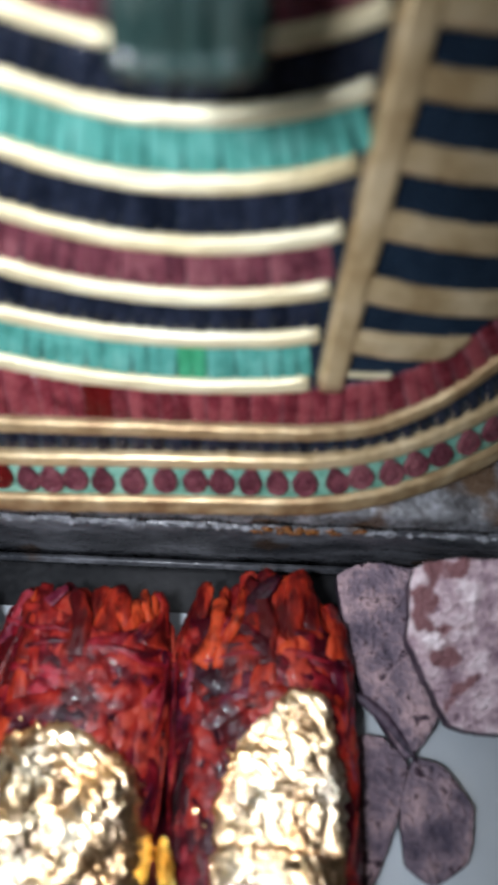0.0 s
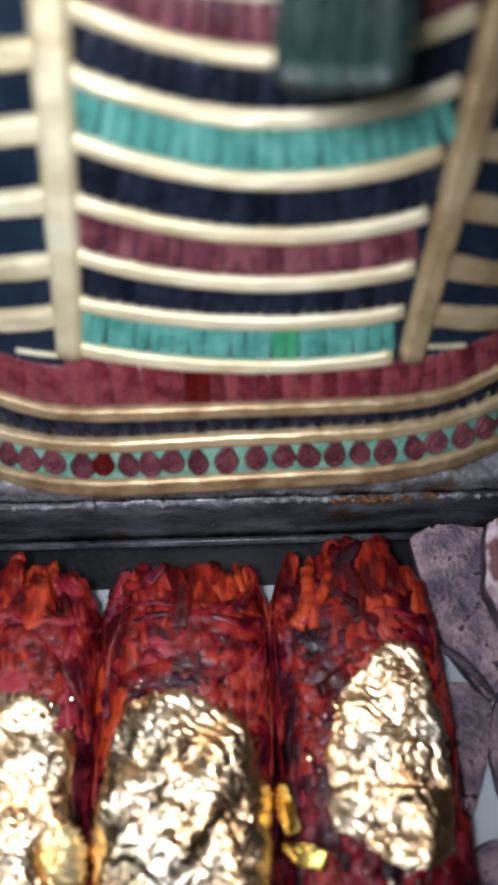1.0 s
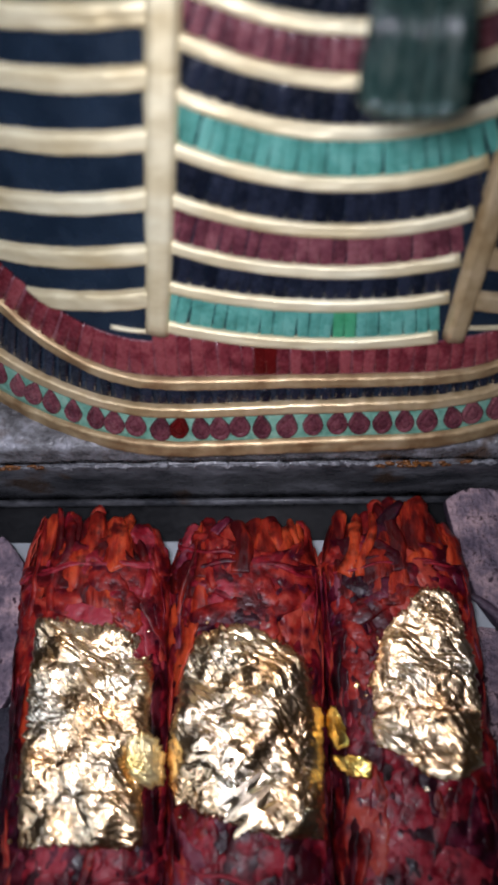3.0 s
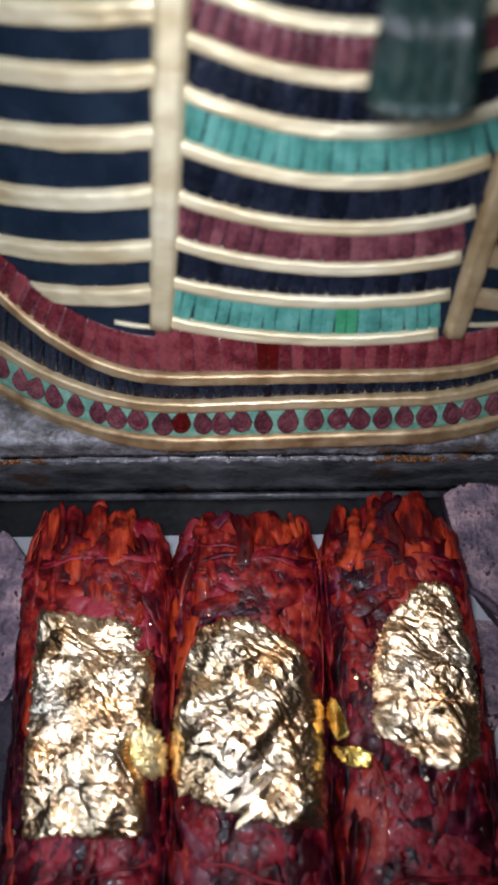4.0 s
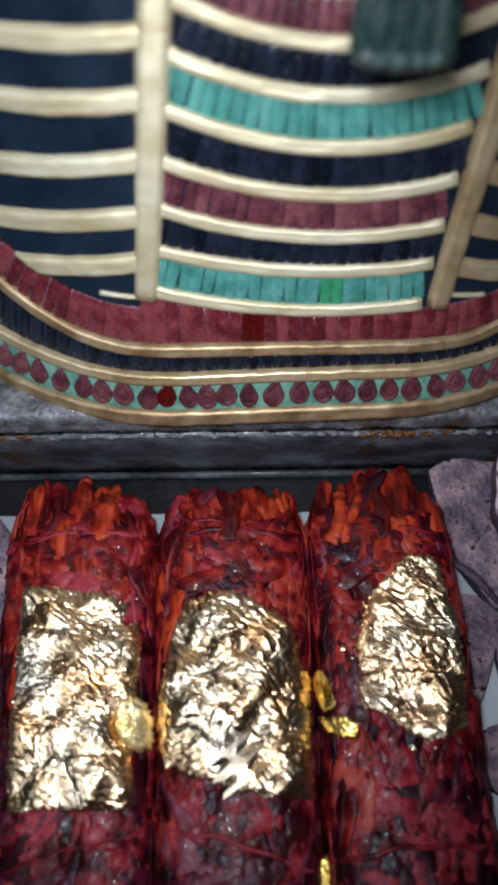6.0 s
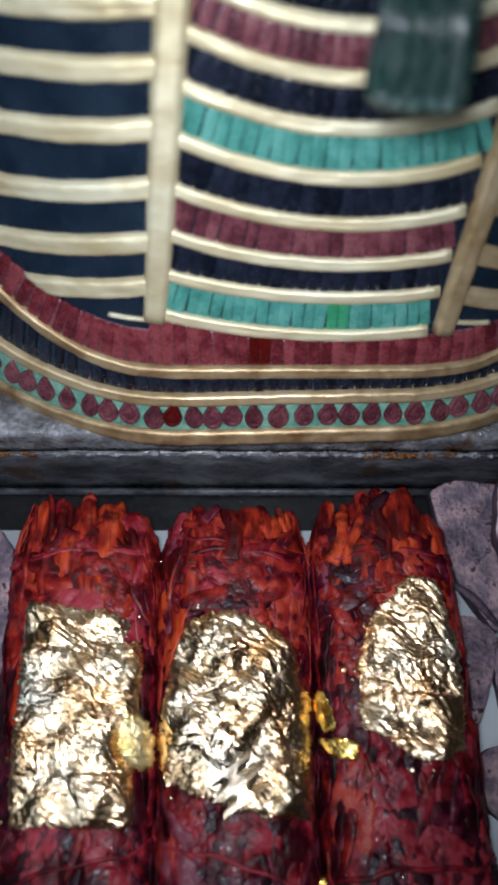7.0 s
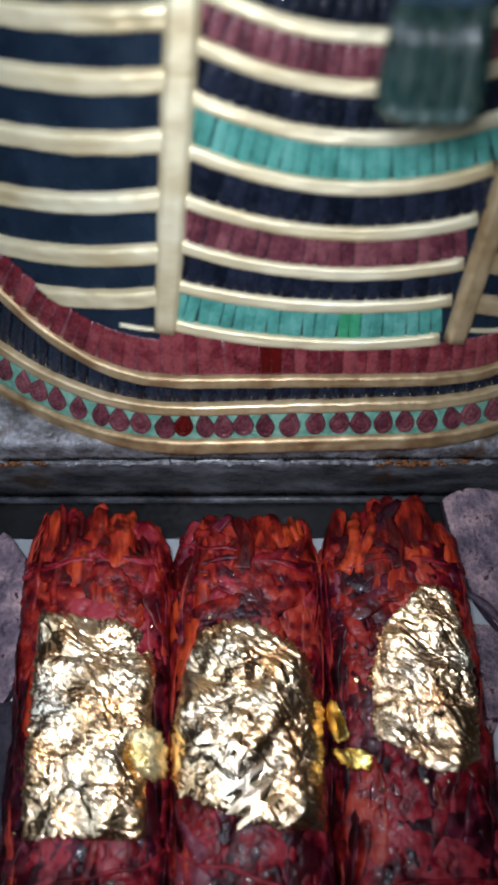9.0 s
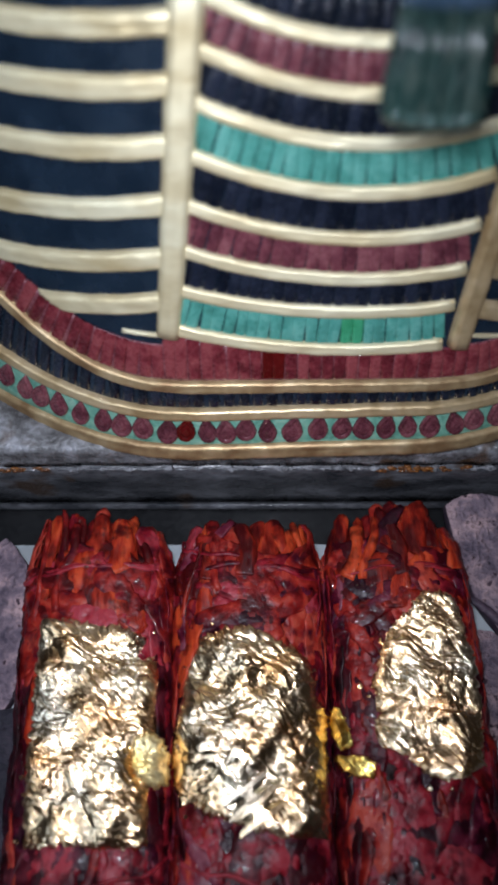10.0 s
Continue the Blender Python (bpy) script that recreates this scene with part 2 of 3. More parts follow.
part("plate", box(-0.34, 0.34, -0.30, 0.087, -0.0205, TRAY, 0.0015), WHITE, tray)
for b in ((-0.344, 0.344, -0.306, -0.300), (-0.344, -0.338, -0.300, 0.087), (0.338, 0.344, -0.300, 0.087)):
    part("rim", box(*b, -0.0205, -0.010, 0.0015), WHITE, tray)


def rough_block(x0, x1, y0, y1, z0, z1, amp, step=0.004):
    """A block whose front face and front top edge are uneven."""
    bm = bmesh.new()
    n = int((x1 - x0) / step)
    rows = []
    h = z1 - z0
    for i in range(n + 1):
        x = x0 + (x1 - x0) * i / n
        k = lambda y, z, a=1.0: Vector((x, y + a * amp * noise.noise((x * 70, y * 70, z * 90)), z + 0.6 * a * amp * noise.noise((x * 110, 9 + y * 50, z * 60))))
        rows.append([k(y0, z0), k(y0, z0 + h * 0.3), k(y0, z0 + h * 0.6), k(y0, z1 - 0.003), k(y0 + 0.0008, z1 - 0.0012), k(y0 + 0.003, z1),
                     k(y0 + 0.015, z1, 0.7), k(y0 + 0.05, z1, 0.5), Vector((x, y1, z1)), Vector((x, y1, z0))])
    return grid_shell(rows)


plinth = tagged(new("plinth"), "grey stone plinth with a chipped, rust-stained dark lower edge", "plinth")
part("upper_slab", rough_block(-0.30, 0.30, 0.1145, 0.40, 0.0275, 0.0440, 0.0011), STONE, plinth, "grey mottled stone slab")
part("lower_block", rough_block(-0.30, 0.30, 0.1120, 0.40, -0.0205, 0.0270, 0.0007), SLATE, plinth, "dark slate block")
part("seam_strip", box(-0.30, 0.30, 0.1085, 0.1118, -0.0205, -0.0150, 0.0006), SLATE, plinth)
rows = []
for i in range(520):
    x = -0.298 + 0.596 * i / 519
    r = 0.0004 + 0.0022 * max(0, noise.noise((x * 150, 3, 1)) + 0.1) + 0.0014 * noise.noise((x * 420, 5, 2))
    cy, cz = 0.1128 + 0.0006 * noise.noise((x * 90, 7, 7)), 0.0272 + 0.0008 * noise.noise((x * 100, 1, 8))
    rows.append([(x, cy + max(r, 0.0002) * math.cos(a) * 1.2, cz + max(r, 0.0002) * math.sin(a)) for a in np.linspace(0, math.tau, 8, endpoint=False)])
part("chipped_edge", grid_shell(rows), EDGE, plinth, "chipped wet grey edge with pale glints in its colour")
for sx, sw, cnt in ((0.056, 0.012, 34), (0.080, 0.012, 8), (-0.146, 0.012, 16)):
    for i in range(cnt):
        bm = bmesh.new()
        bmesh.ops.create_icosphere(bm, subdivisions=1, radius=1)
        s = random.uniform(0.0007, 0.0017)
        cx, cy, cz = sx + random.gauss(0, sw * 0.6), 0.1117 + random.uniform(0, 0.001), 0.0275 + random.gauss(0, 0.0013)
        for v in bm.verts:
            v.co = Vector((cx + v.co.x * s * 1.7, cy + v.co.y * s * 0.7, cz + v.co.z * s)) * 1.0
        part("rust_flake", bm, RUST, plinth, "orange-brown rust flake")


# ---- the mask ----
def face(x, z):
    return 0.1152 + 0.42 * (z - 0.05) + 3.2 * max(0.0, abs(x) - 0.05) ** 2


def on(x, z, lift=0.0):
    """A point on the mask's front, lifted off it."""
    e = 0.0005
    n = Vector(((face(x + e, z) - face(x - e, z)) / (2 * e), -1.0, (face(x, z + e) - face(x, z - e)) / (2 * e))).normalized()
    return Vector((x, face(x, z), z)) + lift * n, n


XC = 0.017
BANDS = [(0.1027, 1.6), (0.1203, 1.75), (0.1348, 2.3), (0.1513, 2.7), (0.1685, 3.0), (0.186, 3.2), (0.202, 3.4), (0.2175, 3.6), (0.233, 3.7), (0.249, 3.8), (0.265, 3.9), (0.281, 4.0), (0.297, 4.0)]


def band(i):
    z0, q = BANDS[i]
    return lambda x: z0 - 0.0005 + q * (x - XC) ** 2


def out(x, k=0.07):
    return max(0.0, abs(x) - k) ** 2


line_a = lambda x: 0.0836 + 0.010 * x + (5.0 if x > 0 else 4.6) * out(x)
line_b = lambda x: 0.0698 + 0.030 * x + (1.6 if x > 0 else 1.25) * out(x)
line_c = lambda x: 0.0490 + 0.030 * x + (0.5 if x > 0 else 0.0) * out(x)
red_top = lambda x: 0.1040 + (5.2 if x > 0 else 4.9) * out(x)
left_bar = lambda z: -0.0630 + 0.120 * (z - 0.112)
left_half = lambda z: 0.0055 + 0.012 * (z - 0.105)
right_bar = lambda z: 0.0645 + 0.115 * (z - 0.106)
right_half = lambda z: 0.0051 + 0.010 * (z - 0.105)

mask = tagged(new("funerary_mask"), "gilded pharaoh mask replica with inlaid striped collar on a plinth", "mask")
rows = []
for i in range(75):
    x = -0.185 + 0.37 * i / 74
    front = [Vector((x, face(x, z), z)) for z in np.linspace(max(0.0442, line_c(x) - 0.001), 0.38, 60)]
    rows.append(front + [Vector((x, 0.37, 0.38)), Vector((x, 0.37, max(0.0442, line_c(x) - 0.001)))])
part("body", grid_shell(rows), NAVY, mask, "dark navy lacquered ground")


def ridge(name, pts, halves, height, material, label="", seed=0, base=-0.0012, clip=None, groove=0.0004):
    """A rounded raised bar along points (x, z) of the front."""
    rows = []
    n = len(pts)
    for i, (x, z) in enumerate(pts):
        a, b = pts[max(i - 1, 0)], pts[min(i + 1, n - 1)]
        t = Vector((b[0] - a[0], b[1] - a[1])).normalized()
        s = Vector((-t.y, t.x))
        w = halves[i] * (1 + 0.07 * noise.noise((x * 120, z * 120, seed)))
        loop = []
        for k in range(13):
            u = -1 + 2 * k / 12
            h = height * (1 - abs(u) ** 5) * (1 + 0.12 * noise.noise((x * 160, z * 160, seed + u))) + 0.0002 - groove * math.exp(-((u - 0.2) / 0.16) ** 2) * (0.5 + noise.noise((x * 60, z * 30, seed)))
            wob = 0.0003 * noise.noise((x * 80, seed, z * 80))
            if clip and z + s.y * u * w < clip(x + s.x * u * w):
                h = -0.0006
            p, _ = on(x + s.x * (u * w + wob), z + s.y * (u * w + wob), h)
            loop.append(p)
        for u in (1, -1):
            loop.append(on(x + s.x * u * w, z + s.y * u * w, base)[0])
        rows.append(loop)
    return part(name, grid_shell(rows), material, mask, label)


# beads and drops share a few small meshes
prof = [(0.5, 0.5, 0.0), (0.5, 0.5, 0.45), (0.43, 0.48, 0.8), (0.30, 0.45, 0.97), (0.12, 0.40, 1.0)]
loops = [[(sx * a, sy * b, h) for sx, sy in ((-1, -1), (1, -1), (1, 1), (-1, 1))] for a, b, h in prof]
bead_bm = grid_shell(loops)
BEAD = {}
for m_ in (NAVY_BEAD, TEAL, GREEN, MAROON, RED, DEEP):
    BEAD[m_.name] = mesh_of("bead", bead_bm.copy(), m_, True)
drop_rows = []
for h, k in ((-0.2, 1.0), (0.45, 1.0), (0.85, 0.90), (0.95, 0.80), (0.62, 0.66), (0.55, 0.58), (0.85, 0.44), (1.0, 0.28), (0.95, 0.10)):
    loop = []
    for a in np.linspace(0, math.tau, 24, endpoint=False):
        y = math.sin(a)
        r = 0.5 * (1 - 0.80 * max(0, y) ** 1.3)
        loop.append((k * r * math.cos(a), k * (0.5 * y if y < 0 else (0.5 + 0.22 * k) * y), h))
    drop_rows.append(loop)
drop_bm = grid_shell(drop_rows)
DROP = {m_.name: mesh_of("drop", drop_bm.copy(), m_, True) for m_ in (MAROON, DEEP)}


def set_piece(name, me, x, z, w, h, depth, tx=(1, 0), turn=0.0):
    p, n = on(x, z, -0.0003)
    q, _ = on(x + tx[0] * 0.001, z + tx[1] * 0.001, -0.0003)
    u = (q - p).normalized()
    v = n.cross(u).normalized()
    if v.z < 0:
        v = -v
        u = -u
    m = Matrix((u, v, n)).transposed().to_4x4()
    ob = new(name, me)
    ob.parent = mask
    ob.matrix_local = Matrix.Translation(p) @ m @ pose(0, 0, 0, 0, 0, turn) @ Matrix.Diagonal((w, h, depth, 1))
    return ob


# gold bands across the chest and the beads between them
GH = 0.0031
for i in range(len(BANDS)):
    f = band(i)
    x0 = left_bar(f(-0.055)) + 0.003
    x1 = right_bar(f(0.063)) - 0.0075
    xs = np.linspace(x0, x1, 40)
    ridge("gold_band", [(float(x), f(x)) for x in xs], [GH] * 40, 0.0026, GOLD, "", i * 3.1)
ORDER = [TEAL, NAVY_BEAD, MAROON, NAVY_BEAD, TEAL, NAVY_BEAD, MAROON, NAVY_BEAD, TEAL, NAVY_BEAD, MAROON, NAVY_BEAD]
rng = random.Random(5)
for i, m_ in enumerate(ORDER):
    lo, hi = band(i), band(i + 1)
    x = left_bar(lo(-0.055)) + 0.0065
    end = right_bar(hi(0.063)) - 0.0095
    while x < end:
        w = rng.uniform(0.0045, 0.0056)
        z0, z1 = lo(x) + GH - 0.0008, hi(x) - GH + 0.0008
        mm = m_
        if i == 0 and 0.0115 < x < 0.0225:
            mm = GREEN
        sl = (lo(x + 0.001) - lo(x)) / 0.001
        nm = {"navy_bead": "navy_bead", "turquoise_bead": "turquoise_bead", "green_bead": "green_bead", "maroon_bead": "maroon_bead"}[mm.name]
        set_piece(nm, BEAD[mm.name], x, (z0 + z1) / 2, w * 0.995, (z1 - z0), rng.uniform(0.0012, 0.0017), (1, sl), rng.gauss(0, 1.2))
        x += w

# the long upright bars beside the chest
zs = np.linspace(0.1035, 0.375, 60)
ridge("upright_bar", [(left_bar(z + 0.005), float(z + 0.005)) for z in zs], [left_half(z) for z in zs], 0.0043, GOLD, "broad gilded upright bar", 41)
ridge("upright_bar", [(right_bar(z), float(z)) for z in zs], [right_half(z) for z in zs], 0.0043, SHADEGOLD, "broad gilded upright bar with shade in its tan colour", 57)

# gilded bars of the side cloths
LEFT = [(0.1245, 0.205), (0.1435, 0.20), (0.1645, 0.18), (0.1850, 0.13), (0.2045, 0.105), (0.223, 0.10), (0.242, 0.10), (0.261, 0.10), (0.280, 0.10), (0.299, 0.10)]
RIGHT = [(0.121, -0.26), (0.139, -0.32), (0.159, -0.32), (0.177, -0.27), (0.195, -0.23), (0.211, -0.2), (0.229, -0.2), (0.247, -0.2), (0.265, -0.2), (0.283, -0.2)]
for side, table_ in ((-1, LEFT), (1, RIGHT)):
    for k, (z0, sl) in enumerate(table_):
        xi = left_bar(z0) if side < 0 else right_bar(z0)
        pts = []
        for j in range(120):
            x = xi + side * 0.0011 * j
            z = z0 + sl * (x - xi)
            if abs(x) > 0.178 or z + 0.006 < red_top(x):
                break
            pts.append((x, z))
        hv = 0.0044
        # Right-hand bars take the shaded gold, where less light falls.
        ridge("side_bar", pts, [hv] * len(pts), 0.0030, GOLD if side < 0 else SHADEGOLD, "", k * 2.3 + side, clip=red_top)
    xi = left_bar(0.110) - 0.002 if side < 0 else right_bar(0.108) + 0.002
    pts = [(xi + side * 0.0017 * j, 0.1080 - 0.00012 * j * (1 + side)) for j in range(12)]
    ridge("side_bar", pts, [0.0010] * 12, 0.0012, GOLD, "", 91 + side, groove=0.0)


def panel(name, lo, hi, x0, x1, lift, material, label=""):
    rows = []
    for x in np.linspace(x0, x1, 110):
        x = float(x)
        a, b = lo(x), hi(x)
        rows.append([on(x, a + (b - a) * k / 4, lift + 0.0002 * noise.noise((x * 90, k, 4)))[0] for k in range(5)] + [on(x, b, -0.001)[0], on(x, a, -0.001)[0]])
    return part(name, grid_shell(rows), material, mask, label)


# the border: red beads, navy rods, drops on turquoise, with gold lines between
red_hi = lambda x: max(red_top(x), 0.0) if abs(x) > 0.064 else band(0)(x) - 0.002
panel("red_ground", lambda x: line_a(x), lambda x: red_hi(x) - 0.0005, -0.178, 0.178, 0.0004, MAROON, "dark red ground of the border")
panel("turquoise_ground", line_c, line_b, -0.180, 0.180, 0.0006, TEALP, "turquoise ground of the border")
for f, hw, ht, s in ((line_a, 0.0033, 0.0030, 3), (line_b, 0.0034, 0.0032, 13), (line_c, 0.0046, 0.0030, 23)):
    xs = np.linspace(-0.181, 0.181, 170)
    pts = [(float(x), f(x) + (0.0 if f is not line_c else -0.0010)) for x in xs]
    ridge("gold_line", pts, [hw] * 170, ht, SHADEGOLD if f is line_b else SHADED_OLDGOLD, "", s)


def run_beads(name, lo, hi, step, fill, m_, depth, x0=-0.172, special=None):
    x = x0
    while x < -x0:
        w = step * rng.uniform(0.9, 1.1)
        z0, z1 = lo(x) + (0.0034 if name == "red_bead" else 0.0042), hi(x) - (0.0004 if name == "red_bead" else 0.0026)
        sl = (lo(x + 0.001) - lo(x)) / 0.001
        mm = DEEP if special and special(x) else m_
        stretch = 1 / math.sqrt(1 + (6.4 * max(0, abs(x) - 0.05)) ** 2)
        set_piece(name, BEAD[mm.name], x, (z0 + z1) / 2, w * fill, (z1 - z0), depth * rng.uniform(0.85, 1.2), (1, sl), rng.gauss(0, 1.5))
        x += w * stretch


run_beads("red_bead", line_a, red_hi, 0.0055, 0.96, RED, 0.0017, special=lambda x: -0.0215 < x < -0.0105)
run_beads("navy_rod", line_b, line_a, 0.0066, 0.72, NAVY_BEAD, 0.0022)
x = -0.166
while x < 0.168:
    z = (line_b(x) + line_c(x)) / 2 + 0.0003
    sl = line_b(x + 0.001) - line_b(x)
    stretch = 1 / math.sqrt(1 + (6.4 * max(0, abs(x) - 0.05)) ** 2)
    dark = -0.0655 < x < -0.0540
    set_piece("drop", DROP[DEEP.name if dark else MAROON.name], x, z + rng.gauss(0, 0.0004), 0.0104 * rng.uniform(0.90, 1.08), 0.0134 * rng.uniform(0.92, 1.05), 0.0034, (0.001, sl), rng.gauss(0, 6))
    x += 0.0109 * stretch * rng.uniform(0.82, 1.18)

# the false beard that hangs before the chest
spine = [(0.1287, 0.2312), (0.1307, 0.2350), (0.134, 0.242), (0.1375, 0.250), (0.142, 0.259), (0.1445, 0.2635), (0.147, 0.268), (0.156, 0.284), (0.168, 0.304), (0.184, 0.326), (0.210, 0.350), (0.258, 0.368)]
wide = [0.0112, 0.0132, 0.0134, 0.0127, 0.0120, 0.0117, 0.0122, 0.0126, 0.0130, 0.0136, 0.014, 0.014]
flut = [0.30, 0.42, 0.40, 0.36, 0.30, 0.12, 0.0, 0.0, 0.0, 0.0, 0.0, 0.0]
rows = []
for i, (y, z) in enumerate(spine):
    a, b = spine[max(i - 1, 0)], spine[min(i + 1, len(spine) - 1)]
    t = Vector((0, b[0] - a[0], b[1] - a[1])).normalized()
    s = t.cross(Vector((1, 0, 0)))
    loop = []
    for k in range(112):
        an = math.tau * k / 112
        r = wide[i] * (1 + flut[i] * (abs(math.cos(an * 7)) - 0.6))
        loop.append(Vector((0.0235 + 0.03 * (z - 0.23), y, z)) + r * math.cos(an) * Vector((1, 0, 0)) + 0.8 * r * math.sin(an) * s)
    rows.append(loop)
beard = part("beard", grid_shell(rows[:5]), BEARD, mask, "dark green glossy ribbed end of the false beard")
part("beard_stem", grid_shell(rows[4:]), STEM, mask, "dark blue glossy stem of the false beard")
for k in range(14):
    an = math.tau * k / 14
    bm = bmesh.new()
    bmesh.ops.create_icosphere(bm, subdivisions=2, radius=0.0027)
    t = Vector((0, 0.42, 0.9)).normalized()
    sv = t.cross(Vector((1, 0, 0)))
    for v in bm.verts:
        v.co += Vector((0.0237, 0.1301, 0.2346)) + 0.0122 * math.cos(an) * Vector((1, 0, 0)) + 0.0099 * math.sin(an) * sv
    part("beard_knob", bm, KNOB, mask)


# ---- bundles ----
HALF, TALL, MID = 0.0378, 0.0185, 0.0025


def skin(th, y, lift=0.0):
    """A point of a bundle's rounded flat section at the angle th from its side, and the outward normal."""
    n = 2.5
    c, s = math.cos(th), math.sin(th)
    k = (abs(c) ** n + abs(s) ** n) ** (-1 / n)
    taper = 1 - 0.11 * min(1.0, max(0.0, (y - 0.060) / 0.02))
    p = Vector((HALF * k * c * taper, y, TALL * k * s * taper))
    nr = Vector((abs(c) ** (n - 1) * math.copysign(1, c) / HALF, 0, abs(s) ** (n - 1) * math.copysign(1, s) / TALL)).normalized()
    return p + lift * nr, nr


def petal(path, halves, thick, seed, cup=0.0, crinkle=1.0, across=9):
    """A limp wet leaf over points (th, y, lift) of a bundle's skin: thin, crinkled, its rim sunk into what lies below."""
    rows = []
    n = len(path)
    P = [skin(*p) for p in path]
    for i in range(n):
        t = (P[min(i + 1, n - 1)][0] - P[max(i - 1, 0)][0]).normalized()
        nr = P[i][1]
        side = t.cross(nr).normalized()
        w = halves[i]
        top, low = [], []
        for k in range(across):
            u = -1 + 2 * k / (across - 1)
            p = P[i][0] + side * (u * w * (1 + 0.16 * noise.noise((seed, i * 0.55, u))))
            j = crinkle * (0.0009 * noise.noise((p.x * 150, p.y * 110, p.z * 150 + seed)) + 0.0005 * noise.noise((p.x * 420, p.y * 260, p.z * 420 + seed)))
            rise = thick * (1 - u * u) - cup * w * (1 - u * u) + j - 0.0004 * u ** 6
            top.append(p + nr * (rise + 0.0002))
            low.append(p + nr * (rise - 0.0004))
        rows.append(top + low[::-1])
    return grid_shell(rows)


def cord(path, radius, seed):
    """A thin limp fibre round a bundle."""
    rows = []
    P = [skin(*p) for p in path]
    n = len(P)
    for i in range(n):
        t = (P[min(i + 1, n - 1)][0] - P[max(i - 1, 0)][0]).normalized()
        nr = P[i][1]
        side = t.cross(nr).normalized()
        r = radius * (1 + 0.35 * noise.noise((i * 0.5, seed, 3)))
        rows.append([P[i][0] + r * (1.5 * math.cos(a) * side + math.sin(a) * nr) for a in np.linspace(0, math.tau, 8, endpoint=False)])
    return grid_shell(rows)


def bundle(cx, turn, far, slant, seed, label):
    """slant: how the far end runs across, from side to side."""
    rg = random.Random(seed)
    ob = tagged(new("bundle"), label, "bundle", "red bundles on the tray")
    ob.matrix_world = pose(cx, 0.0, MID, 0, 0, turn)
    rows = []
    for i in range(200):
        f = i / 199
        y = -0.165 + (far - 0.009 + 0.165) * f
        shut = 0.012 * max(0.0, (f - 0.94) / 0.06) ** 2
        loop = []
        for k in range(110):
            th = math.tau * k / 110
            p, nr = skin(th, y + slant(math.cos(th)) * f, -0.0036 - shut)
            loop.append(p + nr * (0.0017 * noise.noise((p.x * 110, y * 60, p.z * 110 + seed)) + 0.0011 * noise.noise((p.x * 260, y * 170, p.z * 260 + seed)) + 0.0006 * noise.noise((p.x * 600, y * 420, p.z * 600 + seed))))
        rows.append(loop)
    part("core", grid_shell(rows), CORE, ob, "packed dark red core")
    # broad blunt stalks packed at the far end
    for layer, cnt, wmin, wmax in ((-0.0120, 10, 0.0034, 0.0050), (-0.0085, 11, 0.0034, 0.0055), (-0.0050, 12, 0.0034, 0.0060), (-0.0022, 14, 0.0032, 0.0066), (-0.0010, 3, 0.0016, 0.0030), (-0.0006, 5, 0.0045, 0.0075)):
        for k in range(cnt):
            th = math.radians(-10 + 200 * (k + rg.uniform(0.1, 0.9)) / cnt)
            tip = far + slant(math.cos(th)) + rg.uniform(-0.007, 0.002) - (0.003 if layer < -0.008 else 0.0)
            root = (0.044 if abs(math.cos(th)) < 0.9 else 0.058) + rg.uniform(-0.008, 0.014)
            w = rg.uniform(wmin, wmax)
            drift, bow = rg.gauss(0, 0.20), rg.uniform(-0.0004, 0.0012)
            if wmax > 0.007:
                root, tip, drift = 0.060 + rg.uniform(-0.004, 0.004), tip - rg.uniform(0.001, 0.007), rg.choice((-1, 1)) * rg.uniform(0.08, 0.32)
            path, hv = [], []
            for i in range(18):
                f = i / 17
                path.append((th + drift * f + 0.06 * math.sin(f * 5 + k), root + (tip - root) * f, layer + bow * math.sin(f * 3.1) - 0.0030 * max(0, f - 0.72) * 3.5))
                hv.append(w * (0.80 + 0.20 * math.sin(f * 2.8 + k)) * min(1.0, 0.42 + 2.9 * math.sqrt(max(0.0, 1 - f)) * rg.uniform(0.92, 1.0)))
            m_ = STALK if rg.random() < 0.62 and abs(math.cos(th)) < 0.9 else BRICK if rg.random() < 0.90 or wmax > 0.007 else WRAP
            part("stalk", petal(path, hv, rg.uniform(0.0006, 0.0016), seed + k + layer * 1000, rg.uniform(-0.05, 0.10), 0.9), m_, ob)
    # limp leaves along the body, laid over each other
    for k in range(150):
        th = math.radians(-10 + 200 * ((k * 0.618) % 1.0))
        y0 = -0.19 + 0.226 * ((k + rg.random()) / 150)
        ln = rg.uniform(0.022, 0.055)
        w = rg.choice((0.0030, 0.0050, 0.0070, 0.0085, 0.0100)) * rg.uniform(0.8, 1.2)
        drift = rg.gauss(0, 0.36)
        path, hv = [], []
        for i in range(20):
            f = i / 19
            path.append((th + drift * f + 0.05 * math.sin(f * 4 + k), min(y0 + ln * f, 0.060), -0.0026 + 0.0006 * math.sin(f * 3.1)))
            hv.append(w * (0.10 + 0.9 * math.sqrt(math.sin(0.06 + f * 3.02))))
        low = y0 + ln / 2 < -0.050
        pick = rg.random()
        m_ = (DARK_AND_SHADED if pick < 0.14 else PLUM if pick < 0.44 else WRAP if pick < 0.82 else BRICK) if low else (PLUM if pick < 0.16 else WRAP if pick < 0.58 else BRICK if pick < 0.96 else STALK)
        # Flank leaves go near-black for the shade at the bundle's sides.
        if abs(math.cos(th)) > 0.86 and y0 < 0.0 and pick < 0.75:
            m_ = DARK_AND_SHADED
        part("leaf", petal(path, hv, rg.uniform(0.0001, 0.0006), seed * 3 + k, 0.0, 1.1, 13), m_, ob)
